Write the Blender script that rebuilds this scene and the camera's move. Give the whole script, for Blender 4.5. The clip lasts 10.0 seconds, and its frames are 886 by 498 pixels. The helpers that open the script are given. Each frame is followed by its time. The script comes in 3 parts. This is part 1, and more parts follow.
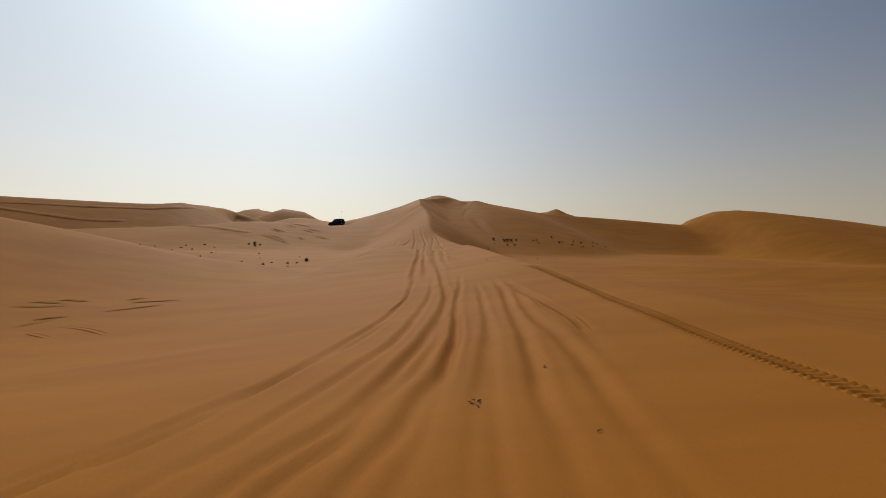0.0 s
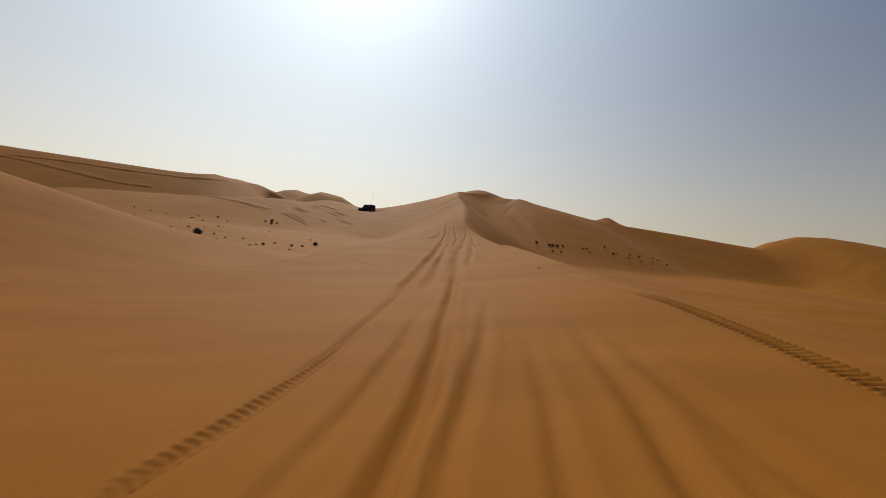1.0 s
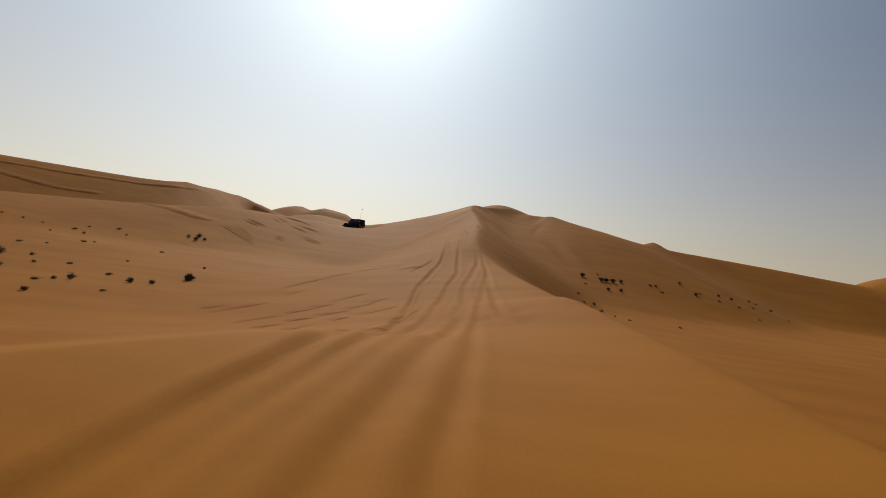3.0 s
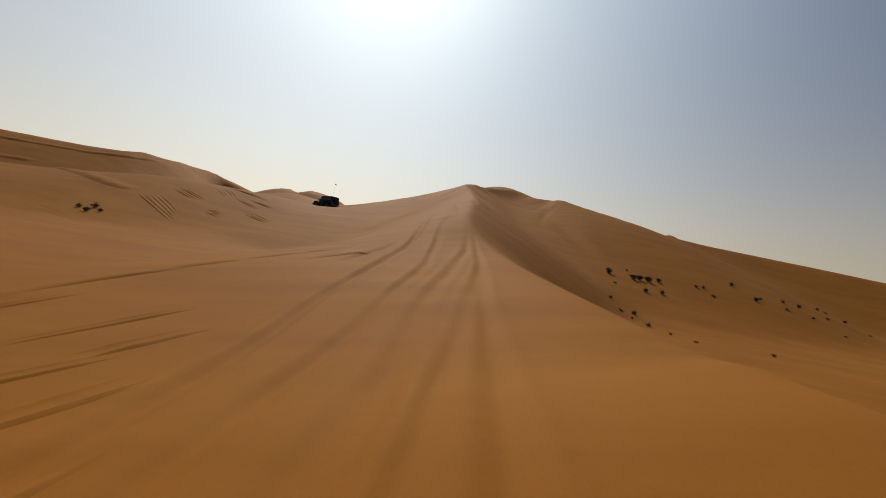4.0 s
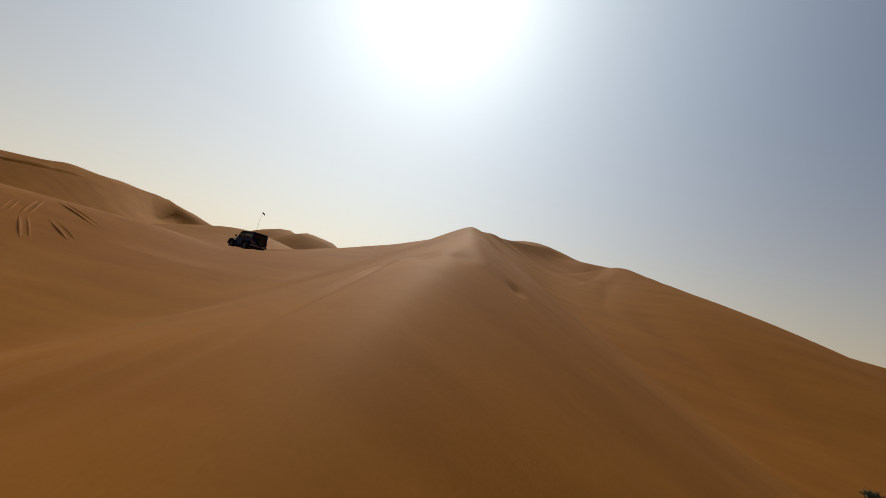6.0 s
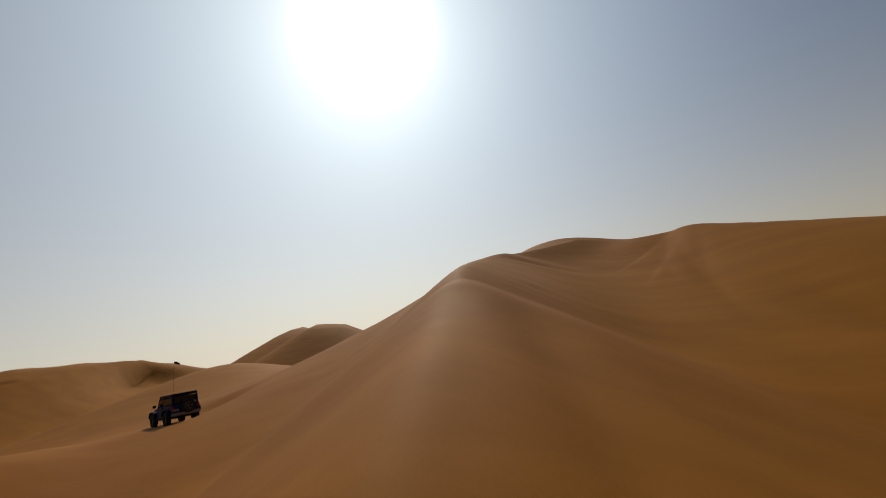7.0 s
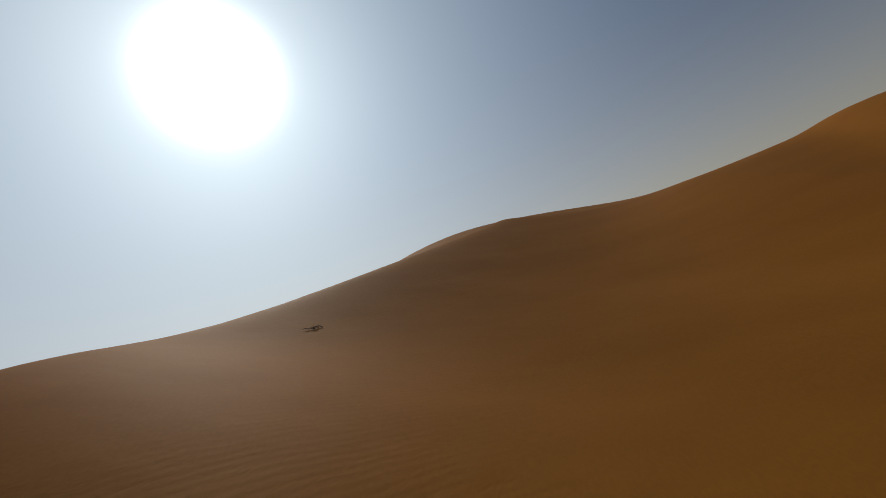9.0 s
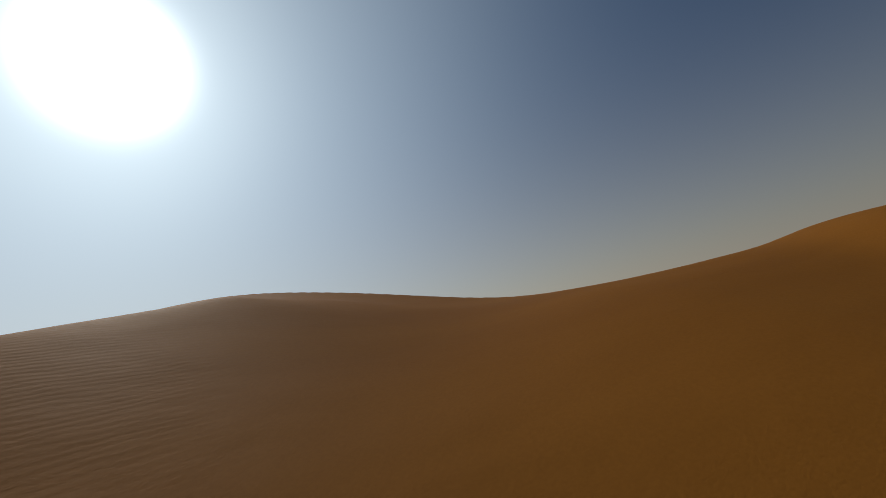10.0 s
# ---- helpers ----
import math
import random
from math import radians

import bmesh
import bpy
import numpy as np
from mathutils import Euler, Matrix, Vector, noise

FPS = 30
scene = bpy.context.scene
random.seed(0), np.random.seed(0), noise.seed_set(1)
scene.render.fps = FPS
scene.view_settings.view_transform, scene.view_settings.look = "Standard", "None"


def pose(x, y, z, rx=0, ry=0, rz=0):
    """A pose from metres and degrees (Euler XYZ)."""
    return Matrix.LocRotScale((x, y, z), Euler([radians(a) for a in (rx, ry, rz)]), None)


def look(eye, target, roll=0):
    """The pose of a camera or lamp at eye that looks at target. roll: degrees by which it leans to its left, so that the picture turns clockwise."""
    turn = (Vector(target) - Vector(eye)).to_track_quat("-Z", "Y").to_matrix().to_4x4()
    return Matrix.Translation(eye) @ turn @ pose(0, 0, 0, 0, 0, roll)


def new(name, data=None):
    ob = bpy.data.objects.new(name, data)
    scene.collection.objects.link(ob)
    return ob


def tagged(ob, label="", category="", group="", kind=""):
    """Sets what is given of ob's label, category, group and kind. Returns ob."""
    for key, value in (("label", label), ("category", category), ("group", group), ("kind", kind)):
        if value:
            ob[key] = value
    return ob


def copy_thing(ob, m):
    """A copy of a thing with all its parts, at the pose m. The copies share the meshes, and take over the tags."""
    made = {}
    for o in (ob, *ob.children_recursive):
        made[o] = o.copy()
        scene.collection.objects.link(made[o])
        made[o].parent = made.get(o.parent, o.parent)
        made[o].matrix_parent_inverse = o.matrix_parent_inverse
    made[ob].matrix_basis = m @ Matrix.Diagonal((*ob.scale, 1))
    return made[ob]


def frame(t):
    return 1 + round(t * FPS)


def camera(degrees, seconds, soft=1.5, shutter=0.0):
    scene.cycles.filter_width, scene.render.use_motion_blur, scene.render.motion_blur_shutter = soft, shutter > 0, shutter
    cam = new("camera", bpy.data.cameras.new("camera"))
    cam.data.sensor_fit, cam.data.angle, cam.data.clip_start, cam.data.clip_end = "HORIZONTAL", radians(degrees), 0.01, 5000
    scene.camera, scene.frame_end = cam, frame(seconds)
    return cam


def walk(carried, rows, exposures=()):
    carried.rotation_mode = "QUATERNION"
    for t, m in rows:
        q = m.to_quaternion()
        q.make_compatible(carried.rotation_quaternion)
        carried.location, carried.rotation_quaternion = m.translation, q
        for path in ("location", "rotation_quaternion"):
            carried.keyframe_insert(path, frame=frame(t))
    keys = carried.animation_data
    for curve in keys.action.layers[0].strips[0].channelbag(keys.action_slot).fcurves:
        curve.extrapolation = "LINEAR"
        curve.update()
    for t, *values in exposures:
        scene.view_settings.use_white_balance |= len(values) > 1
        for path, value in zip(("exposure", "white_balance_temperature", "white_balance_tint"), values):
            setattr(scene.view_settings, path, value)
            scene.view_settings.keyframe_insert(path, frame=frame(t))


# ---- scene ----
cam = camera(92.05, 10.0, soft=0.7, shutter=0.08)
PATH = [
    (0.0, look((0.00, 0.00, 1.60), (0.00, 19.99, 1.07), -0.6)),
    (0.5, look((0.27, 5.01, 1.33), (-1.06, 24.93, 0.06), 2.1)),
    (1.0, look((0.49, 10.02, 1.16), (-1.26, 29.93, 0.49), 5.0)),
    (1.5, look((0.54, 15.33, 1.23), (-1.94, 35.17, 1.57), 8.8)),
    (2.0, look((0.49, 20.96, 1.39), (-2.38, 40.74, 2.10), 8.1)),
    (2.2, look((0.45, 23.38, 1.46), (-2.77, 43.11, 2.13), 6.9)),
    (3.3, look((0.14, 37.72, 1.88), (-2.27, 57.57, 1.61), 6.6)),
    (3.5, look((0.10, 40.32, 1.81), (-2.07, 60.19, 1.12), 8.3)),
    (4.0, look((0.00, 46.87, 1.53), (-2.60, 66.70, 1.37), 7.6)),
    (4.5, look((-0.09, 53.39, 1.64), (-3.77, 73.00, 2.98), 3.0)),
    (5.0, look((-0.43, 60.17, 2.20), (-4.10, 79.77, 3.75), 8.0)),
    (5.2, look((-0.56, 62.81, 2.52), (-4.12, 82.45, 3.75), 7.8)),
    (6.3, look((-1.50, 77.20, 5.34), (-5.47, 96.62, 8.02), 13.5)),
    (6.5, look((-1.68, 79.82, 5.94), (-5.81, 99.15, 9.01), 6.2)),
    (7.0, look((-2.14, 86.39, 7.52), (-6.64, 105.53, 11.19), -10.5)),
    (7.2, look((-2.39, 89.67, 8.13), (-7.17, 108.54, 12.71), -20.7)),
    (7.5, look((-2.84, 94.63, 8.83), (-7.45, 113.60, 13.17), -29.8)),
    (8.0, look((-3.15, 102.92, 9.83), (-6.38, 122.23, 13.89), -27.6)),
    (8.5, look((-2.68, 110.19, 10.67), (-3.76, 129.76, 14.62), -23.2)),
    (9.0, look((-1.44, 115.32, 11.18), (-0.76, 135.00, 14.69), -23.3)),
    (9.5, look((0.20, 119.30, 11.67), (2.63, 138.74, 15.68), -17.8)),
    (10.0, look((2.06, 121.42, 12.07), (8.17, 139.97, 16.40), -15.9)),
]
walk(cam, PATH, exposures=[(0.0, -0.05, 6800, 12), (4.0, -0.09, 7000, 12), (5.2, -0.08, 7050, 12.5), (6.3, -0.13, 7000, 12.5), (7.2, -0.27, 6750, 11), (8.5, -0.42, 6500, 9.5), (9.5, -0.43, 6450, 9.5), (10.0, -0.52, 6300, 8)])

# ---- light ----
SUN_TURN, SUN_UP = radians(-18.9), radians(38.5)
sun_way = Vector((math.sin(SUN_TURN) * math.cos(SUN_UP), math.cos(SUN_TURN) * math.cos(SUN_UP), math.sin(SUN_UP)))
world = bpy.data.worlds.new("world")
scene.world = world
world.use_nodes = True
wn, wl = world.node_tree.nodes, world.node_tree.links
wn.clear()


def wmath(op, a, b=0.0):
    node = wn.new("ShaderNodeMath")
    node.operation = op
    for socket, v in zip(node.inputs, (a, b)):
        if isinstance(v, (int, float)):
            socket.default_value = v
        else:
            wl.new(v, socket)
    return node.outputs[0]


def wadd(base, fac, color):
    """base + fac * color"""
    node = wn.new("ShaderNodeMix")
    node.data_type, node.blend_type, node.clamp_factor = "RGBA", "ADD", False
    wl.new(fac, node.inputs[0])
    wl.new(base, node.inputs[6])
    node.inputs[7].default_value = (*color, 1)
    return node.outputs[2]


sky = wn.new("ShaderNodeTexSky")
sky.sky_type, sky.sun_disc = "NISHITA", False
sky.sun_elevation, sky.sun_rotation = SUN_UP, SUN_TURN
sky.air_density, sky.dust_density, sky.ozone_density, sky.altitude = 1.0, 0.8, 1.0, 0
scaled = wn.new("ShaderNodeMix")
scaled.data_type, scaled.blend_type = "RGBA", "MULTIPLY"
scaled.inputs[0].default_value = 1.0
scaled.inputs[7].default_value = (0.0245, 0.036, 0.046, 1)
wl.new(sky.outputs[0], scaled.inputs[6])
coord = wn.new("ShaderNodeTexCoord")
dot = wn.new("ShaderNodeVectorMath")
dot.operation = "DOT_PRODUCT"
wl.new(coord.outputs["Generated"], dot.inputs[0])
dot.inputs[1].default_value = sun_way
near_sun = wmath("MAXIMUM", dot.outputs["Value"], 0.0)
split = wn.new("ShaderNodeSeparateXYZ")
wl.new(coord.outputs["Generated"], split.inputs[0])
low = wmath("SUBTRACT", 1.0, wmath("MINIMUM", wmath("ABSOLUTE", split.outputs[2]), 1.0))
# dust haze: thick near the ground, brighter towards the sun, and the sun's own aureole in it
haze = wn.new("ShaderNodeMix")
haze.data_type = "RGBA"
wl.new(wmath("MULTIPLY", wmath("POWER", low, 4.6), 0.95), haze.inputs[0])
wl.new(scaled.outputs[2], haze.inputs[6])
haze.inputs[7].default_value = (0.355, 0.315, 0.26, 1)
dusk = wadd(haze.outputs[2], wmath("MULTIPLY", wmath("POWER", low, 3.5), wmath("POWER", near_sun, 1.5)), (0.42, 0.34, 0.23))
dusk = wadd(dusk, wmath("POWER", near_sun, 4.6), (0.49, 0.555, 0.575))
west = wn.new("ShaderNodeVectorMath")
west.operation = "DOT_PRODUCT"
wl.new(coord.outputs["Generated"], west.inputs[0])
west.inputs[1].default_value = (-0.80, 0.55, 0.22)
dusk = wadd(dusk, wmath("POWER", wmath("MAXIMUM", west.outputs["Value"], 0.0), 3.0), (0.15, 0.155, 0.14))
dusk = wadd(dusk, wmath("POWER", near_sun, 36.0), (0.35, 0.35, 0.33))
dusk = wadd(dusk, wmath("POWER", near_sun, 440.0), (15.0, 14.7, 14.0))
back = wn.new("ShaderNodeBackground")
wout = wn.new("ShaderNodeOutputWorld")
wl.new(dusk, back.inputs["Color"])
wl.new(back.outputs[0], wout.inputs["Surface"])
sun = new("sun", bpy.data.lights.new("sun", "SUN"))
sun.data.energy, sun.data.angle, sun.data.color = 2.0, radians(0.6), (1.0, 0.92, 0.80)
sun.matrix_world = look(sun_way * 300, (0, 0, 0))


# ---- materials ----
def material(name, color=(0.5, 0.5, 0.5), rough=0.6, metal=0.0, spec=0.5):
    m = bpy.data.materials.new(name)
    m.use_nodes = True
    b = m.node_tree.nodes["Principled BSDF"]
    b.inputs["Base Color"].default_value = (*color, 1)
    b.inputs["Roughness"].default_value, b.inputs["Metallic"].default_value = rough, metal
    b.inputs["Specular IOR Level"].default_value = spec
    return m


def ramp(nodes, stops):
    r = nodes.new("ShaderNodeValToRGB")
    while len(r.color_ramp.elements) < len(stops):
        r.color_ramp.elements.new(0.5)
    for e, (p, c) in zip(r.color_ramp.elements, stops):
        e.position, e.color = p, (*c, 1)
    return r


def speckled(name, a, b, scale, rough, metal=0.0, bump=0.0, spec=0.3):
    """A surface that wavers between two colours, with fine relief."""
    m = material(name, a, rough, metal, spec)
    n, l = m.node_tree.nodes, m.node_tree.links
    t = n.new("ShaderNodeTexCoord")
    noise_ = n.new("ShaderNodeTexNoise")
    noise_.inputs["Scale"].default_value, noise_.inputs["Detail"].default_value = scale, 6
    l.new(t.outputs["Object"], noise_.inputs["Vector"])
    r = ramp(n, [(0.35, a), (0.65, b)])
    l.new(noise_.outputs["Fac"], r.inputs["Fac"])
    l.new(r.outputs["Color"], n["Principled BSDF"].inputs["Base Color"])
    if bump:
        k = n.new("ShaderNodeBump")
        k.inputs["Strength"].default_value, k.inputs["Distance"].default_value = 0.6, bump
        l.new(noise_.outputs["Fac"], k.inputs["Height"])
        l.new(k.outputs["Normal"], n["Principled BSDF"].inputs["Normal"])
    return m


def sand_material():
    m = material("sand", rough=0.76, spec=0.09)
    n, l = m.node_tree.nodes, m.node_tree.links
    b = n["Principled BSDF"]
    b.inputs["Specular Tint"].default_value = (1.0, 0.68, 0.30, 1)
    geo = n.new("ShaderNodeNewGeometry")

    def noise_at(scale, detail, stretch=None, rough=0.55):
        t = n.new("ShaderNodeTexNoise")
        t.inputs["Scale"].default_value, t.inputs["Detail"].default_value, t.inputs["Roughness"].default_value = scale, detail, rough
        v = geo.outputs["Position"]
        if stretch:
            k = n.new("ShaderNodeMapping")
            k.inputs["Scale"].default_value, k.inputs["Rotation"].default_value = stretch, (0, 0, radians(20))
            l.new(v, k.inputs["Vector"])
            v = k.outputs["Vector"]
        l.new(v, t.inputs["Vector"])
        return t.outputs["Fac"]

    def mixed(fac, a, c, blend="MIX"):
        k = n.new("ShaderNodeMix")
        k.data_type, k.blend_type = "RGBA", blend
        for socket, v in zip((k.inputs[0], k.inputs[6], k.inputs[7]), (fac, a, c)):
            if isinstance(v, tuple):
                socket.default_value = (*v, 1)
            elif isinstance(v, float):
                socket.default_value = v
            else:
                l.new(v, socket)
        return k.outputs[2]

    def calc(op, a, c=0.0, d=0.0):
        k = n.new("ShaderNodeMath")
        k.operation = op
        for socket, v in zip(k.inputs, (a, c, d)):
            if isinstance(v, (int, float)):
                socket.default_value = v
            else:
                l.new(v, socket)
        return k.outputs[0]

    # broad drifts of paler and redder sand, streaks along the wind, grains
    drift = ramp(n, [(0.32, SAND_RED), (0.68, SAND_PALE)])
    l.new(noise_at(0.045, 5), drift.inputs["Fac"])
    streak = ramp(n, [(0.35, (0.86, 0.84, 0.82)), (0.65, (1.0, 1.0, 1.0))])
    l.new(noise_at(0.5, 6, (0.25, 1.2, 1.0)), streak.inputs["Fac"])
    color = mixed(1.0, drift.outputs["Color"], streak.outputs["Color"], "MULTIPLY")
    grain = ramp(n, [(0.3, (0.90, 0.89, 0.88)), (0.7, (1.06, 1.06, 1.06))])
    l.new(noise_at(38.0, 4, rough=0.7), grain.inputs["Fac"])
    color = mixed(0.8, color, grain.outputs["Color"], "MULTIPLY")
    l.new(color, b.inputs["Base Color"])
    # wind ripples, only in places, over a soft unevenness and the grain
    wave = n.new("ShaderNodeTexWave")
    wave.wave_type, wave.bands_direction, wave.wave_profile = "BANDS", "Y", "SIN"
    wave.inputs["Scale"].default_value, wave.inputs["Distortion"].default_value = 4.6, 6.0
    wave.inputs["Detail"].default_value, wave.inputs["Detail Scale"].default_value = 2.5, 0.5
    turn = n.new("ShaderNodeMapping")
    turn.inputs["Rotation"].default_value = (0, 0, radians(-28))
    l.new(geo.outputs["Position"], turn.inputs["Vector"])
    l.new(turn.outputs["Vector"], wave.inputs["Vector"])
    where = n.new("ShaderNodeMapRange")
    where.inputs["From Min"].default_value, where.inputs["From Max"].default_value = 0.40, 0.58
    l.new(noise_at(0.09, 3), where.inputs["Value"])
    spot = n.new("ShaderNodeSeparateXYZ")
    l.new(geo.outputs["Position"], spot.inputs[0])
    high = n.new("ShaderNodeMapRange")
    high.inputs["From Min"].default_value, high.inputs["From Max"].default_value = 119.0, 129.0
    l.new(calc("SUBTRACT", spot.outputs[1], calc("MULTIPLY", spot.outputs[0], 3.0)), high.inputs["Value"])
    patch = calc("ADD", calc("MULTIPLY", where.outputs["Result"], high.outputs["Result"]), calc("MULTIPLY", where.outputs["Result"], 0.04))
    ripples = calc("MULTIPLY", calc("MULTIPLY", wave.outputs["Fac"], patch), 0.0018)
    rough_ = calc("MULTIPLY", noise_at(1.3, 7, rough=0.5), 0.02)
    grains = calc("MULTIPLY", noise_at(55.0, 3), 0.002)
    bump = n.new("ShaderNodeBump")
    bump.inputs["Strength"].default_value, bump.inputs["Distance"].default_value = 0.9, 1.0
    l.new(calc("ADD", calc("ADD", ripples, rough_), grains), bump.inputs["Height"])
    l.new(bump.outputs["Normal"], b.inputs["Normal"])
    return m


SAND_RED, SAND_PALE = (0.370, 0.132, 0.0165), (0.428, 0.172, 0.0245)
SAND = sand_material()
PAINT = speckled("navy_paint", (0.004, 0.016, 0.075), (0.005, 0.021, 0.095), 3, 0.5, spec=0.15)
BLACK = speckled("black_plastic", (0.003, 0.007, 0.018), (0.006, 0.010, 0.022), 8, 0.6, spec=0.12)
TYRE = speckled("dusty_rubber", (0.008, 0.010, 0.016), (0.02, 0.02, 0.02), 10, 0.9)
RIM = speckled("grey_alloy", (0.07, 0.07, 0.075), (0.12, 0.115, 0.11), 12, 0.4, 0.8)
SILVER = speckled("pale_metal", (0.16, 0.16, 0.16), (0.22, 0.21, 0.20), 9, 0.5, 0.4)
GLASS = material("window_glass", (0.012, 0.016, 0.022), 0.05, 0.0, 0.3)
GLASS.node_tree.nodes["Principled BSDF"].inputs["Transmission Weight"].default_value = 0.25
RED_LENS = material("red_lens", (0.25, 0.01, 0.01), 0.2)
FLAG = material("flag_cloth", (0.03, 0.03, 0.035), 0.9)
LEAF = speckled("dusty_green_leaf", (0.045, 0.058, 0.030), (0.085, 0.088, 0.045), 6, 0.8)
DRY = speckled("dry_twig", (0.10, 0.062, 0.035), (0.17, 0.11, 0.06), 9, 0.9)
PALE = speckled("bleached_scrap", (0.62, 0.58, 0.48), (0.78, 0.74, 0.64), 20, 0.8)
DARK_TWIG = speckled("dark_twig", (0.03, 0.022, 0.015), (0.06, 0.04, 0.025), 14, 0.9)

# crest lines: points of x, y, z and the slopes of the flanks to the left and to the right; then the roundness of the crest
BASE = -6.73
SOFT, TILT = 0.4, 0.0
CRESTS = {
    "spine": ([(5.4, -58.8, 1.15, 0.02, 0.29), (6.4, 2.0, 0.15, 0.02, 0.29), (3.8, 21.0, 0.41, 0.18, 0.48), (3.1, 48.8, 0.67, 0.18, 0.57), (2.3, 54.2, 0.61, 0.16, 0.39), (-0.3, 66.8, 1.60, 0.11, 0.60), (-2.2, 73.6, 3.34, 0.33, 0.48), (-2.8, 85.2, 6.13, 0.51, 0.52), (-4.4, 97.3, 8.48, 0.63, 0.64)], 0.42),
    "summit": ([(5.9, 126.9, 12.19, 0.53, 0.28), (8.6, 126.5, 12.24, 0.62, 0.61), (10.5, 125.6, 12.20, 0.42, 0.22), (16.4, 124.9, 10.67, 0.43, 0.26), (32.7, 132.6, 8.56, 0.44, 0.41), (54.3, 135.4, 6.84, 0.44, 0.44), (97.2, 126.8, 2.10, 0.40, 0.34)], 2.08),
    "saddle": ([(-43.1, 132.6, 8.14, 0.30, 0.26), (-28.6, 125.2, 6.64, 0.29, 0.18), (-11.2, 123.2, 10.69, 0.48, 0.26), (-3.1, 131.9, 14.30, 0.38, 0.32)], 3.90),
    "left": ([(-190.9, 98.6, 18.63, 0.40, 0.25), (-147.3, 117.6, 16.11, 0.40, 0.31), (-90.7, 129.3, 12.84, 0.45, 0.39), (-82.8, 132.4, 13.42, 0.41, 0.43), (-71.9, 146.8, 11.56, 0.34, 0.44), (-68.2, 144.7, 7.98, 0.38, 0.29)], 3.00),
    "left_low": ([(-77.8, 85.9, 4.04, 0.30, 0.19), (-58.6, 96.9, 4.91, 0.30, 0.19), (-43.8, 98.9, 5.76, 0.30, 0.28), (-31.2, 102.8, 5.22, 0.20, 0.28)], 3.05),
    "left_near": ([(-79.3, 57.0, 2.32, 0.33, 0.12), (-49.3, 39.9, 4.95, 0.37, 0.12), (-20.1, 36.5, 0.09, 0.33, 0.07), (-11.5, 43.3, -1.45, 0.26, 0.02), (-4.1, 39.5, 0.28, 0.19, 0.02)], 2.11),
    "far_left": ([(-109.7, 248.1, 19.93, 0.37, 0.32), (-121.6, 264.8, 19.39, 0.47, 0.43), (-73.9, 220.4, 15.96, 0.64, 0.37), (-80.3, 216.0, 17.11, 0.50, 0.35)], 1.20),
    "far_right": ([(23.9, 228.7, 6.03, 0.40, 0.29), (47.7, 170.1, 11.39, 0.39, 0.25), (58.9, 193.0, -4.01, 0.40, 0.31)], 2.37),
    "right": ([(68.7, 128.6, -1.50, 0.38, 0.32), (82.8, 130.8, 8.55, 0.38, 0.31), (107.4, 123.4, 6.11, 0.41, 0.32), (151.9, 127.4, -0.37, 0.40, 0.29)], 6.22),
    "right_near": ([(19.8, 67.2, -3.09, 0.19, 0.26), (27.2, 58.2, -2.63, 0.21, 0.25), (47.8, 46.9, -2.00, 0.20, 0.25), (84.9, 31.8, -1.15, 0.20, 0.25)], 1.72),
    "shoulder": ([(-4.4, 96.3, 8.28, 0.59, 0.63), (-4.8, 98.8, 8.72, 0.61, 0.64), (-5.5, 103.8, 9.96, 0.58, 0.61), (-6.3, 117.3, 12.12, 0.43, 0.50), (-5.4, 119.1, 12.41, 0.34, 0.53), (-4.1, 121.7, 12.51, 0.24, 0.61), (0.8, 127.7, 13.39, 0.20, 0.61)], 0.35),
    "trough": ([(-19.6, 68.3, -1.01, 0.14, 0.14), (-23.6, 77.9, -0.45, 0.14, 0.14), (-23.2, 84.8, 0.90, 0.14, 0.14), (-22.4, 93.4, 2.79, 0.14, 0.14)], 6.00),
    "left_floor": ([(-75.0, 72.0, 0.6, 0.02, 0.12), (-50.0, 70.0, -0.1, 0.02, 0.12), (-34.7, 69.4, -0.4, 0.02, 0.12), (-24.0, 63.0, -1.1, 0.02, 0.1), (-16.0, 57.0, -1.7, 0.02, 0.1)], 5.00),
}


def crest_run(points, steps=5):
    """A smooth run through the crest's points."""
    p = np.array(points, float)
    p = np.vstack([2 * p[0] - p[1], p, 2 * p[-1] - p[-2]])
    out = []
    for i in range(1, len(p) - 2):
        a, b, c, d = p[i - 1], p[i], p[i + 1], p[i + 2]
        for u in np.arange(steps) / steps:
            out.append(0.5 * (2 * b + (c - a) * u + (2 * a - 5 * b + 4 * c - d) * u * u + (3 * b - a - 3 * c + d) * u ** 3))
    return np.array(out + [p[-2]])


RUNS = {}


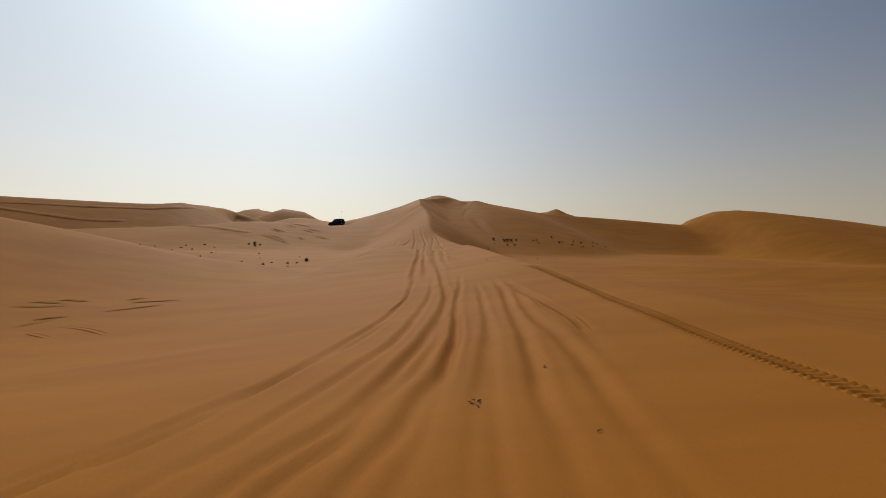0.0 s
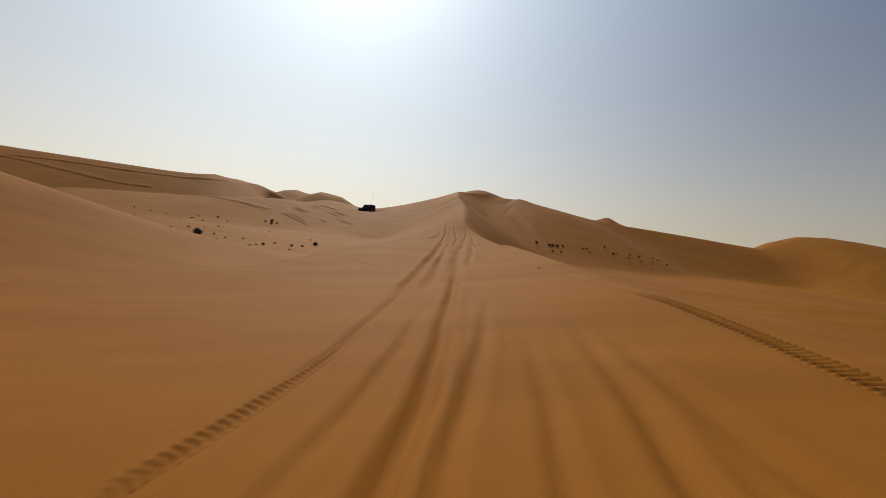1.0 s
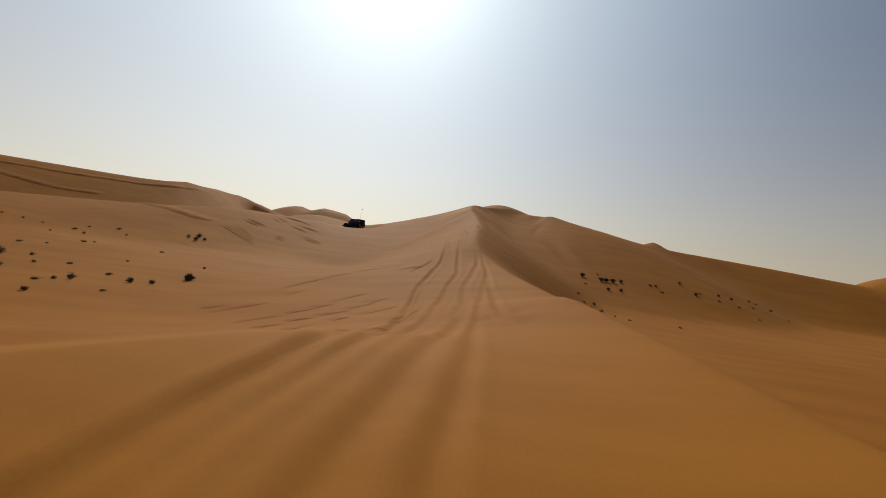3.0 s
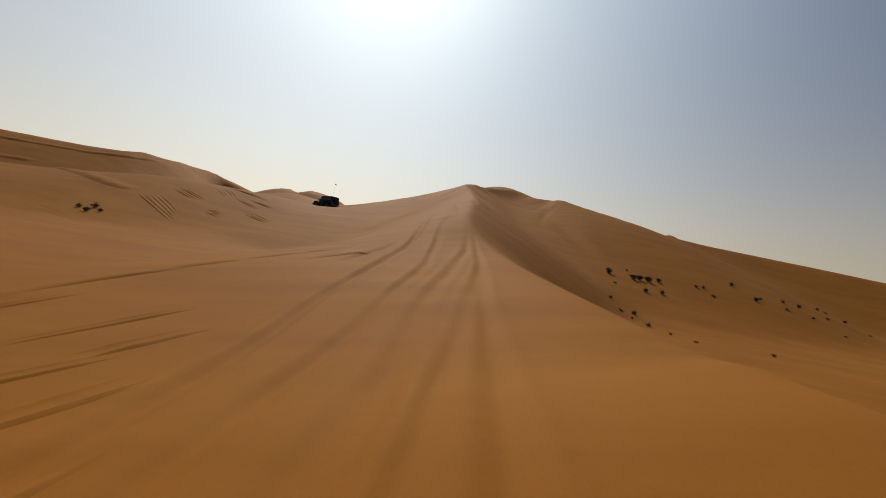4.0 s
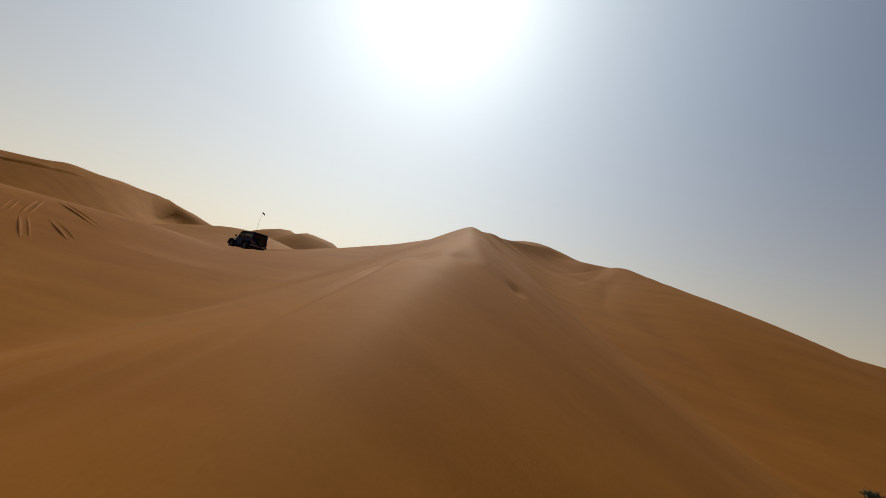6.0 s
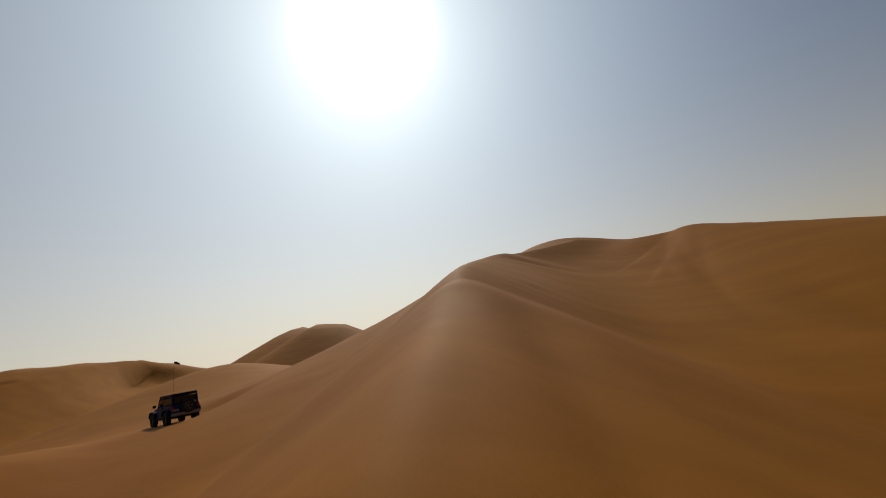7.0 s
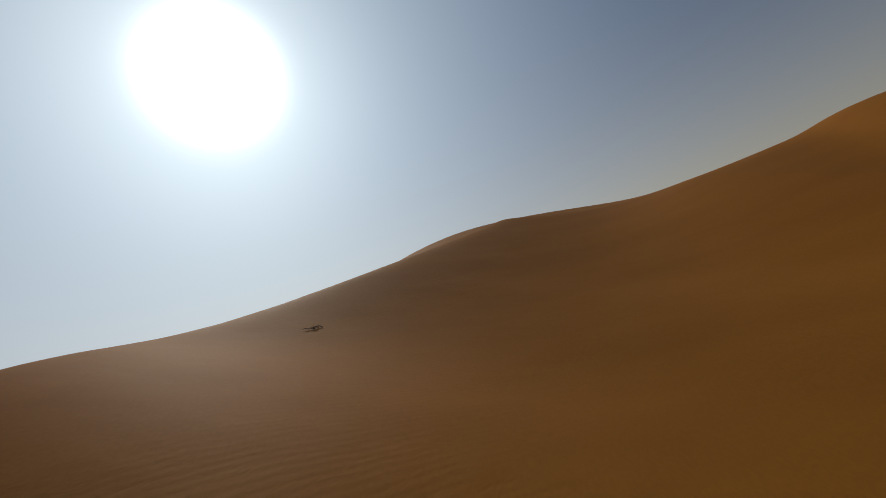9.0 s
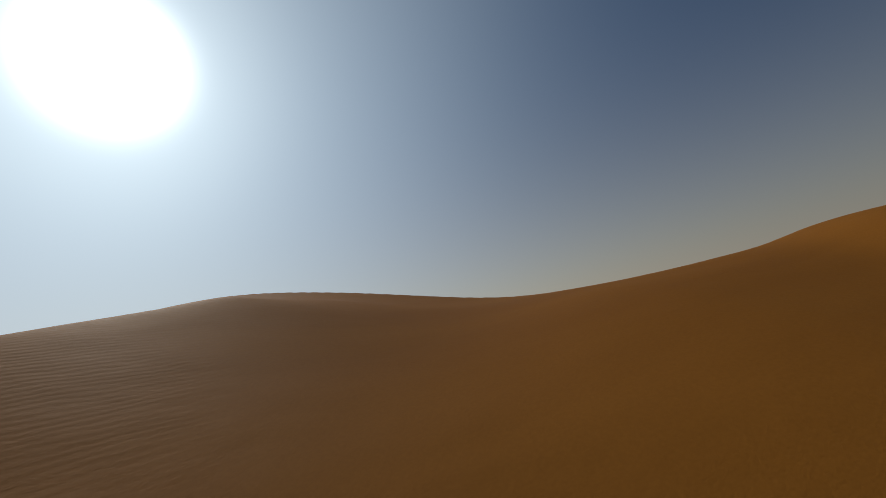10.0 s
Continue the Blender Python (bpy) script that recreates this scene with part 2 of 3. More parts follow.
def crest_height(x, y, points, roundness):
    """The surface of one dune: from its crest it falls away on both sides."""
    key = (points[0], points[-1])
    if key not in RUNS:
        RUNS[key] = crest_run(points)
    run = RUNS[key]
    top, left, right, weight, nearest, side, near_by = 0, 0, 0, 0, np.inf, 0, 0
    for a, b in zip(run[:-1], run[1:]):
        ex, ey = b[0] - a[0], b[1] - a[1]
        n = ex * ex + ey * ey
        ux, uy = x - a[0], y - a[1]
        ahead = (ux * ex + uy * ey) / n
        u, ahead = np.clip(ahead, 0, 1), np.clip(ahead, -0.8, 1.8)
        qx, qy = ux - u * ex, uy - u * ey
        d2 = qx * qx + qy * qy
        close = 1 / (d2 + 0.03) ** 4
        side = side + close * (0.5 + 0.5 * (ex * qy - ey * qx) / np.sqrt(n * d2 + 1e-6))
        near_by = near_by + close
        w = 1 / (d2 + 0.3 * n + 0.1)
        w = w * w
        w = w * w
        top = top + w * (a[2] + ahead * (b[2] - a[2]))
        left = left + w * (a[3] + u * (b[3] - a[3]))
        right = right + w * (a[4] + u * (b[4] - a[4]))
        weight = weight + w
        nearest = np.minimum(nearest, d2)
    return (top - (right + (left - right) * side / near_by) * (np.sqrt(nearest + roundness ** 2) - roundness)) / weight


def land(x, y, crests=None):
    """Height of the sand before small forms."""
    total = np.exp((BASE + TILT * y) / SOFT)
    for points, roundness in (crests or CRESTS).values():
        total = total + np.exp(np.clip(crest_height(x, y, points, roundness), -40, 40) / SOFT)
    return SOFT * np.log(total)



# ---- small forms on the sand ----
RUTS, PITS = [], []


def rut(points, width, depth):
    RUTS.append((points, width, depth))


# the narrow fan of older ruts
rut([(-3.9, 0.5), (-3.4, 3.3), (-3.0, 3.9), (-2.6, 5.0), (-2.3, 6.0), (-1.85, 8.8), (-1.5, 11.3), (-1.3, 15), (-1.35, 19), (-1.5, 24)], 0.13, 0.065)
rut([(-3.7, 0.5), (-3.2, 3.1), (-2.9, 3.6), (-2.6, 4.3), (-2.15, 6.3), (-1.65, 8.6), (-1.3, 11.5)], 0.11, 0.06)
rut([(-2.6, 0.5), (-2.2, 3.0), (-1.9, 3.7), (-1.4, 5.7), (-0.9, 8.2), (-0.5, 13.8), (-0.5, 20)], 0.13, 0.065)
rut([(-1.9, 0.5), (-1.5, 3.0), (-1.0, 4.1), (-0.7, 5.7), (-0.4, 7.5), (-0.1, 10.3), (0.05, 13), (0.05, 16), (-0.1, 20), (-0.3, 25)], 0.16, 0.11)
rut([(-1.6, 0.5), (-1.2, 2.9), (-0.9, 3.6), (-0.7, 4.6), (-0.2, 7.2), (0.2, 13.3)], 0.14, 0.09)
rut([(-1.0, 0.5), (-0.7, 2.8), (-0.4, 3.7), (-0.2, 4.9), (0.1, 6.7), (0.45, 13)], 0.13, 0.075)
rut([(-0.5, 0.5), (-0.3, 2.9), (-0.2, 3.6), (0.0, 5.3), (0.25, 8.5), (0.4, 12.8), (0.6, 15.7), (0.85, 20.4)], 0.13, 0.065)
rut([(0.05, 0.5), (0.2, 2.9), (0.3, 3.9), (0.6, 6.3), (1.1, 11.5), (1.2, 17)], 0.12, 0.06)
rut([(0.25, 0.5), (0.4, 3.0), (0.5, 4.1), (0.8, 6.9), (1.15, 11)], 0.12, 0.055)
rut([(0.8, 0.5), (0.9, 2.7), (1.0, 3.6), (1.05, 4.5), (1.3, 6.7), (1.8, 12.1), (2.0, 18)], 0.16, 0.075)
rut([(1.5, 0.5), (1.6, 3.4), (1.7, 4.3), (1.9, 6.6), (2.0, 10.0), (2.3, 14.7)], 0.18, 0.05)
# the lane that wheels have worn along the spine
rut([(-1.35, 17), (-1.4, 20), (-1.6, 23), (-1.7, 25), (-1.78, 29), (-1.85, 33), (-2.2, 40), (-2.85, 48), (-3.4, 52), (-3.95, 56), (-4.15, 61), (-4.25, 65), (-4.6, 70), (-5.0, 74), (-5.7, 80)], 0.24, 0.105)
rut([(-0.75, 19), (-0.95, 23.5), (-1.1, 26), (-1.25, 29), (-1.6, 34.5), (-1.75, 41), (-1.9, 48), (-2.15, 51), (-2.4, 57), (-2.5, 62), (-2.95, 66), (-3.4, 70.4), (-3.75, 74), (-4.3, 80)], 0.23, 0.075)
rut([(-0.05, 18), (-0.2, 23.5), (-0.4, 27), (-0.65, 31), (-0.75, 38), (-0.8, 46), (-0.95, 50.5), (-1.3, 53.4), (-1.5, 57.5), (-1.45, 62), (-1.5, 66), (-1.9, 72)], 0.26, 0.06)
rut([(0.1, 25), (0.05, 31), (-0.1, 40), (-0.4, 50), (-0.55, 58), (-0.65, 62.5), (-0.85, 65), (-1.35, 69), (-1.6, 73)], 0.2, 0.04)
rut([(0.6, 44), (0.2, 51), (0.0, 53.5), (-0.4, 59), (-0.7, 65)], 0.24, 0.06)
rut([(-1.15, 46), (-1.15, 49.5), (-1.3, 52)], 0.2, 0.05)
rut([(-3.2, 74), (-3.6, 78.5), (-3.9, 80.2), (-4.6, 84)], 0.2, 0.08)
# tracks that swing away over the flat to the left
rut([(-5.6, 61), (-5.4, 64.1), (-5.3, 65), (-5.2, 66), (-5.3, 69)], 0.24, 0.10)
rut([(-7.0, 62), (-7.1, 65), (-7.2, 66), (-7.6, 70)], 0.24, 0.08)
# soft troughs that the wind has drawn out along the steep end of the spine
rut([(-2.3, 80.9), (-2.4, 81.4), (-2.5, 81.9), (-2.5, 82.7), (-2.8, 84.0), (-3.1, 85.3)], 0.35, 0.06)
rut([(-1.1, 82.1), (-1.3, 82.5), (-1.5, 82.9), (-1.8, 83.8), (-2.2, 85.3), (-3.3, 91.5), (-4.4, 97.7)], 0.55, 0.07)
rut([(-0.4, 82.5), (-0.7, 83.4), (-1.0, 84.3), (-1.5, 86.4), (-2.3, 92.6), (-3.1, 98.8)], 0.8, 0.09)
rut([(10.5, 92.0), (9.4, 98.4), (8.3, 103.7), (7.2, 109.6)], 1.5, 0.2)
rut([(-2.9, 80.8), (-3.1, 81.4), (-3.3, 82.0), (-3.7, 83.1), (-4.1, 84.2)], 0.35, 0.05)
# the sunken floor under the crisp tread prints
rut([(4.0, 0.5), (4.0, 4.5), (4.05, 7.0), (4.15, 9.5), (4.15, 13), (3.9, 17.5), (2.9, 22.4), (2.2, 27)], 0.22, 0.05)
rut([(2.1, 5.0), (2.45, 7.4), (2.6, 9.0), (2.55, 11), (2.4, 13.5), (2.2, 17)], 0.2, 0.05)
for pit in ((-1.4, 82.4, 0.16, 0.05), (-1.3, 82.3, 0.16, 0.05), (-1.3, 82.0, 0.16, 0.05), (0.0, 46.3, 0.28, 0.07), (0.9, 47.6, 0.35, 0.08), (1.1, 45.5, 0.35, 0.08), (-0.8, 43.0, 0.2, 0.05), (-1.5, 43.1, 0.2, 0.05),
            (0.6, 31, 0.3, 0.06), (0.3, 33, 0.25, 0.05), (0.9, 29.5, 0.22, 0.05), (-2.9, 104.3, 0.25, 0.05), (-3.4, 98.2, 0.3, 0.05)):
    PITS.append(pit)
CAR_PLACE = (-27.2, 109.8, 64.0)
CAR_LEVEL = 4.82


def smooth_run(points):
    """Even steps along a soft line through x, y points."""
    p = np.array([(a, b, 0, 0, 0) for a, b in points], float)
    return crest_run(p, 8)[:, :2]


WORN = [(smooth_run(sorted(points, key=lambda p: p[1])), width, depth) for points, width, depth in RUTS]


def rut_field(x, y):
    """Grooves that wheels have pressed, with a low bank on each side."""
    z = np.zeros_like(x)
    for run, width, depth in WORN:
        lo, hi = run[0, 1], run[-1, 1]
        ramp_ = min(6.0, (hi - lo) / 3)
        inside = (y > lo - 2) & (y < hi + 2)
        if not inside.any():
            continue
        xi, yi = x[inside], y[inside]
        cx = np.interp(yi, run[:, 1], run[:, 0])
        lean = np.interp(yi, run[:, 1], np.gradient(run[:, 0]) / np.maximum(np.gradient(run[:, 1]), 0.05))
        d = (xi - cx + 0.025 * np.sin(0.9 * yi + 30 * width) + 0.012 * np.sin(3.1 * yi)) / np.sqrt(1 + lean ** 2) / width
        ends = np.clip((yi - lo) / ramp_, 0, 1) * np.clip((hi - yi) / ramp_, 0, 1)
        ends = ends * ends * (3 - 2 * ends)
        vary = 0.86 + 0.14 * np.sin(0.9 * yi + 11 * depth + cx)
        z[inside] += ends * vary * depth * (-np.exp(-(d * 1.6) ** 2) + 0.32 * np.exp(-((np.abs(d) - 1.25) * 2.2) ** 2))
    return z


def hollows(x, y):
    """Shallow scuffs and foot-sized pits."""
    z = np.zeros_like(x)
    for px, py, size, depth in PITS:
        z -= depth * np.exp(-((x - px) ** 2 + ((y - py) * 0.6) ** 2) / size ** 2)
    return z


def swells(x, y):
    """Low uneven swells of the wind, a few hands high."""
    near = np.exp(-(x / 90) ** 2)
    a = np.sin(0.31 * x + 0.8 * np.sin(0.13 * y)) * np.sin(0.23 * y + 0.9 * np.sin(0.17 * x + 1))
    b = np.sin(0.9 * x + 0.5 * y + 1.3 * np.sin(0.35 * y)) * np.sin(0.55 * y - 0.3 * x)
    calm = 1 - 0.85 * np.exp(-(x / 11) ** 2)
    return near * calm * (0.045 * a + 0.012 * b)


def far_dunes(x, y):
    """Rolling dunes out to the horizon."""
    r = np.hypot(x, y - 80)
    k = np.clip((r - 330) / 500, 0, 1)
    return k * (5 + 4 * np.sin(0.011 * x + 1.3 * np.sin(0.006 * y)) * np.sin(0.013 * y + 1.1 * np.sin(0.007 * x)) + 2 * np.sin(0.03 * x + 0.02 * y))


def level_spot(x, y, z):
    """The sand that the car's weight has evened out."""
    cx, cy = x - CAR_PLACE[0], y - CAR_PLACE[1]
    w = np.exp(-((cx * cx + cy * cy) / 17.0) ** 2)
    return z + w * (CAR_LEVEL + 0.02 * cx - 0.05 * cy - z)


def surface(x, y):
    return level_spot(x, y, land(x, y) + rut_field(x, y) + hollows(x, y) + swells(x, y) + far_dunes(x, y))


def at(x, y):
    return float(surface(np.array([float(x)]), np.array([float(y)]))[0])


def lie(x, y):
    """The upright of the sand at a place."""
    e = 0.6
    return Vector((at(x - e, y) - at(x + e, y), at(x, y - e) - at(x, y + e), 2 * e)).normalized()


def steps(lo, hi, fine, near, reach):
    """Grid lines: even between lo and hi, then wider and wider out to reach."""
    mid = list(np.arange(lo, hi, fine))
    out, d = [], 0.0
    while d < reach:
        d += fine + (near * d if d < 50 else near * 50 + 0.12 * (d - 50))
        out.append(d)
    return np.array([lo - v for v in reversed(out)] + mid + [mid[-1] + v for v in out])


gx, gy = steps(-4.6, 2.6, 0.075, 0.025, 3500), steps(-4, 136, 0.19, 0.035, 3500)
X, Y = np.meshgrid(gx, gy)
Z = np.concatenate([surface(a, b) for a, b in zip(np.array_split(X, 24), np.array_split(Y, 24))])
nx, ny = len(gx), len(gy)
i = (np.arange(ny - 1)[:, None] * nx + np.arange(nx - 1)).ravel()
faces = np.stack([i, i + 1, i + nx + 1, i + nx], -1)
me = bpy.data.meshes.new("ground")
me.from_pydata(np.stack([X, Y, Z], -1).reshape(-1, 3), [], faces)
me.polygons.foreach_set("use_smooth", np.ones(len(faces), bool))
me.materials.append(SAND)
ground = tagged(new("ground", me), "orange desert sand dunes with wind ripples and tyre ruts", "ground", kind="structure")


# ---- building ----
def part(name, bm, mat, parent=None, label="", smooth=False):
    """Links a bmesh as one mesh object under a thing or a part."""
    me = bpy.data.meshes.new(name)
    bm.normal_update()
    bm.to_mesh(me)
    bm.free()
    me.materials.append(mat)
    if smooth:
        me.polygons.foreach_set("use_smooth", np.ones(len(me.polygons), bool))
    ob = new(name, me)
    if parent:
        ob.parent = parent
    if label:
        tagged(ob, label)
    return ob


def box(bm, x0, x1, y0, y1, z0, z1, bevel=0.0, taper=(0, 0)):
    """A block; taper draws its top in along x and y."""
    tx, ty = taper
    v = [bm.verts.new(c) for c in ((x0, y0, z0), (x1, y0, z0), (x1, y1, z0), (x0, y1, z0),
                                   (x0 + tx, y0 + ty, z1), (x1 - tx, y0 + ty, z1), (x1 - tx, y1 - ty, z1), (x0 + tx, y1 - ty, z1))]
    fs = [bm.faces.new([v[k] for k in q]) for q in ((3, 2, 1, 0), (4, 5, 6, 7), (0, 1, 5, 4), (1, 2, 6, 5), (2, 3, 7, 6), (3, 0, 4, 7))]
    if bevel:
        edges = {e for f in fs for e in f.edges}
        bmesh.ops.bevel(bm, geom=list(edges), offset=bevel, segments=2, affect="EDGES")
    return bm


def prism(profile, axis_lo, axis_hi, bevel=0.0):
    """A profile in y and z, drawn out along x."""
    bm = bmesh.new()
    a = [bm.verts.new((axis_lo, y, z)) for y, z in profile]
    b = [bm.verts.new((axis_hi, y, z)) for y, z in profile]
    n = len(profile)
    bm.faces.new(a[::-1])
    bm.faces.new(b)
    for k in range(n):
        bm.faces.new((a[k], a[(k + 1) % n], b[(k + 1) % n], b[k]))
    bmesh.ops.recalc_face_normals(bm, faces=bm.faces)
    if bevel:
        bmesh.ops.bevel(bm, geom=list(bm.edges), offset=bevel, segments=2, affect="EDGES")
    return bm


def turned(profile, steps_=28):
    """A ring about the x axis from a profile of x and radius."""
    bm = bmesh.new()
    rings = []
    for k in range(steps_):
        a = 2 * math.pi * k / steps_
        rings.append([bm.verts.new((x, r * math.cos(a), r * math.sin(a))) for x, r in profile])
    for k in range(steps_):
        p, q = rings[k], rings[(k + 1) % steps_]
        for j in range(len(profile)):
            j2 = (j + 1) % len(profile)
            bm.faces.new((p[j], p[j2], q[j2], q[j]))
    bmesh.ops.recalc_face_normals(bm, faces=bm.faces)
    return bm


def tube(bm, points, r0, r1, sides=5):
    """A tapering stem along points."""
    prev = None
    for k, p in enumerate(points):
        p = Vector(p)
        way = (Vector(points[min(k + 1, len(points) - 1)]) - Vector(points[max(k - 1, 0)])).normalized()
        s = way.orthogonal().normalized()
        t = way.cross(s)
        r = r0 + (r1 - r0) * k / (len(points) - 1)
        ring = [bm.verts.new(p + r * (s * math.cos(2 * math.pi * j / sides) + t * math.sin(2 * math.pi * j / sides))) for j in range(sides)]
        if prev:
            for j in range(sides):
                bm.faces.new((prev[j], prev[(j + 1) % sides], ring[(j + 1) % sides], ring[j]))
        prev = ring
    bm.faces.new(prev)
    return bm


# ---- the off-road car ----
def wheel(parent, x, y, z, name="wheel", side=1):
    hub = new(name)
    hub.parent = parent
    hub.location = (x, y, z)
    w = 0.13
    tyre = part("tyre", turned([(-w, 0.24), (-w, 0.37), (-w * 0.8, 0.415), (w * 0.8, 0.415), (w, 0.37), (w, 0.24)], 36), TYRE, hub, "dusty black off-road tyre")
    rim = turned([(-0.1, 0.19), (-0.1, 0.245), (0.1, 0.245), (0.1, 0.19)], 28)
    for k in range(5):
        a = 2 * math.pi * k / 5
        c, s = math.cos(a), math.sin(a)
        q = [rim.verts.new((side * (0.05 + dx), u * c - v * s, u * s + v * c)) for dx in (0, 0.03) for u, v in ((0.03, -0.035), (0.21, -0.03), (0.21, 0.03), (0.03, 0.035))]
        for f in ((0, 1, 2, 3), (7, 6, 5, 4), (0, 4, 5, 1), (2, 6, 7, 3), (1, 5, 6, 2), (0, 3, 7, 4)):
            rim.faces.new([q[j] for j in f])
    bmesh.ops.create_cone(rim, cap_ends=True, segments=16, radius1=0.06, radius2=0.05, depth=0.16, matrix=Matrix.Rotation(radians(90), 4, "Y"))
    bmesh.ops.recalc_face_normals(rim, faces=rim.faces)
    part("rim", rim, RIM, hub, "grey alloy rim")
    return hub


def off_roader():
    car = tagged(new("off_road_car"), "navy blue boxy off-road car with a whip flag on sand", "car")
    # forward is +y; wheels at y -1.2 and 1.25
    part("body", prism([(-1.95, 0.55), (-1.95, 1.18), (0.72, 1.18), (0.78, 1.12), (0.78, 0.55), (0.5, 0.48), (-1.3, 0.48)], -0.78, 0.78, 0.03), PAINT, car)
    part("hood", prism([(0.74, 0.62), (0.74, 1.17), (1.92, 1.08), (1.98, 1.0), (1.98, 0.62)], -0.62, 0.62, 0.03), PAINT, car)
    part("grille", box(bmesh.new(), -0.6, 0.6, 1.96, 2.02, 0.66, 1.02, 0.015), BLACK, car)
    for k in range(7):
        part("grille_slot", box(bmesh.new(), -0.33 + 0.11 * k - 0.025, -0.33 + 0.11 * k + 0.025, 2.015, 2.03, 0.72, 0.98), SILVER, car)
    for sx in (-1, 1):
        lamp = bmesh.new()
        bmesh.ops.create_cone(lamp, cap_ends=True, segments=20, radius1=0.09, radius2=0.08, depth=0.05, matrix=Matrix.Translation((sx * 0.48, 2.03, 0.86)) @ Matrix.Rotation(radians(90), 4, "X"))
        part("headlight", lamp, SILVER, car)
        for y in (-1.2, 1.25):
            arch = [(y - 0.62, 0.62), (y - 0.48, 0.90), (y - 0.3, 0.985), (y + 0.3, 0.985), (y + 0.48, 0.90), (y + 0.62, 0.62), (y + 0.55, 0.62), (y + 0.42, 0.86), (y + 0.27, 0.93), (y - 0.27, 0.93), (y - 0.42, 0.86), (y - 0.55, 0.62)]
            part("fender", prism(arch, min(sx * 0.62, sx * 0.95), max(sx * 0.62, sx * 0.95)), BLACK, car, "black wide wheel fender")
        part("side_step", box(bmesh.new(), min(sx * 0.78, sx * 0.9), max(sx * 0.78, sx * 0.9), -0.55, 0.6, 0.42, 0.48, 0.015), BLACK, car)
        door = part("door", box(bmesh.new(), min(sx * 0.775, sx * 0.805), max(sx * 0.775, sx * 0.805), -0.42, 0.68, 0.56, 1.16, 0.012), PAINT, car)
        part("handle", box(bmesh.new(), min(sx * 0.8, sx * 0.835), max(sx * 0.8, sx * 0.835), -0.34, -0.18, 1.0, 1.04, 0.008), BLACK, door)
        mirror = part("mirror", box(bmesh.new(), min(sx * 0.84, sx * 1.02), max(sx * 0.84, sx * 1.02), 0.6, 0.7, 1.2, 1.36, 0.02), BLACK, car)
        part("side_window", box(bmesh.new(), min(sx * 0.715, sx * 0.73), max(sx * 0.715, sx * 0.73), -0.36, 0.42, 1.22, 1.62), GLASS, car, "dark tinted glass")
        part("rear_side_window", box(bmesh.new(), min(sx * 0.715, sx * 0.73), max(sx * 0.715, sx * 0.73), -1.8, -0.5, 1.24, 1.6), GLASS, car, "dark tinted glass")
        part("tail_light", box(bmesh.new(), min(sx * 0.66, sx * 0.8), max(sx * 0.66, sx * 0.8), -2.0, -1.94, 0.85, 1.08, 0.01), RED_LENS, car, "red tail light")
    # hard top on pillars, with the windscreen raked back
    part("hard_top", prism([(-1.93, 1.66), (-1.9, 1.82), (0.2, 1.84), (0.3, 1.80), (0.3, 1.66)], -0.735, 0.735, 0.03), BLACK, car, "black hard top")
    for sx in (-1, 1):
        for y0, y1, top in ((-1.95, -1.8, 0.0), (-0.5, -0.36, 0.0), (0.62, 0.74, -0.38)):
            part("pillar", prism([(y0, 1.16), (y1, 1.16), (y1 + top, 1.68), (y0 + top, 1.68)], min(sx * 0.66, sx * 0.735), max(sx * 0.66, sx * 0.735)), PAINT, car)
    part("windscreen", prism([(0.70, 1.18), (0.715, 1.18), (0.325, 1.70), (0.31, 1.70)], -0.66, 0.66), GLASS, car, "raked windscreen")
    part("rear_window", box(bmesh.new(), -0.58, 0.58, -1.93, -1.915, 1.24, 1.62), GLASS, car, "dark tinted glass")
    part("tailgate", box(bmesh.new(), -0.64, 0.64, -1.985, -1.945, 0.6, 1.18, 0.012), PAINT, car)
    part("rear_bumper", box(bmesh.new(), -0.8, 0.8, -2.14, -1.95, 0.5, 0.68, 0.03), SILVER, car, "pale metal rear bumper")
    part("front_bumper", box(bmesh.new(), -0.82, 0.82, 2.02, 2.2, 0.5, 0.68, 0.03), BLACK, car)
    part("chassis", box(bmesh.new(), -0.5, 0.5, -1.85, 1.9, 0.36, 0.52, 0.02), BLACK, car)
    for y in (-1.2, 1.25):
        axle = bmesh.new()
        bmesh.ops.create_cone(axle, cap_ends=True, segments=12, radius1=0.05, radius2=0.05, depth=1.45, matrix=Matrix.Translation((0, y, 0.415)) @ Matrix.Rotation(radians(90), 4, "Y"))
        part("axle", axle, BLACK, car)
        for sx in (-1, 1):
            wheel(car, sx * 0.8, y, 0.415, side=sx)
    spare = wheel(car, 0.1, -2.12, 1.0, "spare_wheel", side=1)
    spare.rotation_euler = (0, 0, radians(-90))
    part("number_plate", box(bmesh.new(), -0.72, -0.36, -2.0, -1.98, 0.78, 0.9), SILVER, car, "pale plate")
    # whip with a small flag
    pole = tube(bmesh.new(), [(-0.6, -1.98, 1.1), (-0.61, -2.0, 2.0), (-0.6, -2.05, 2.9), (-0.58, -2.12, 3.75)], 0.011, 0.005, 6)
    whip = part("whip_pole", pole, BLACK, car, "thin bending whip pole")
    cloth = bmesh.new()
    rows = [[cloth.verts.new((-0.58 + 0.32 * u, -2.14 - 0.07 * math.sin(5 * u) + dy, 3.76 - 0.15 * v - 0.10 * u)) for u in (0, 0.2, 0.4, 0.6, 0.8, 1.0)] for v in (0, 0.5, 1) for dy in (0,)]
    for a, b in zip(rows[:-1], rows[1:]):
        for k in range(5):
            cloth.faces.new((a[k], a[k + 1], b[k + 1], b[k]))
    bmesh.ops.solidify(cloth, geom=list(cloth.faces), thickness=0.006)
    part("flag", cloth, FLAG, whip, "small dark cloth flag")
    return car


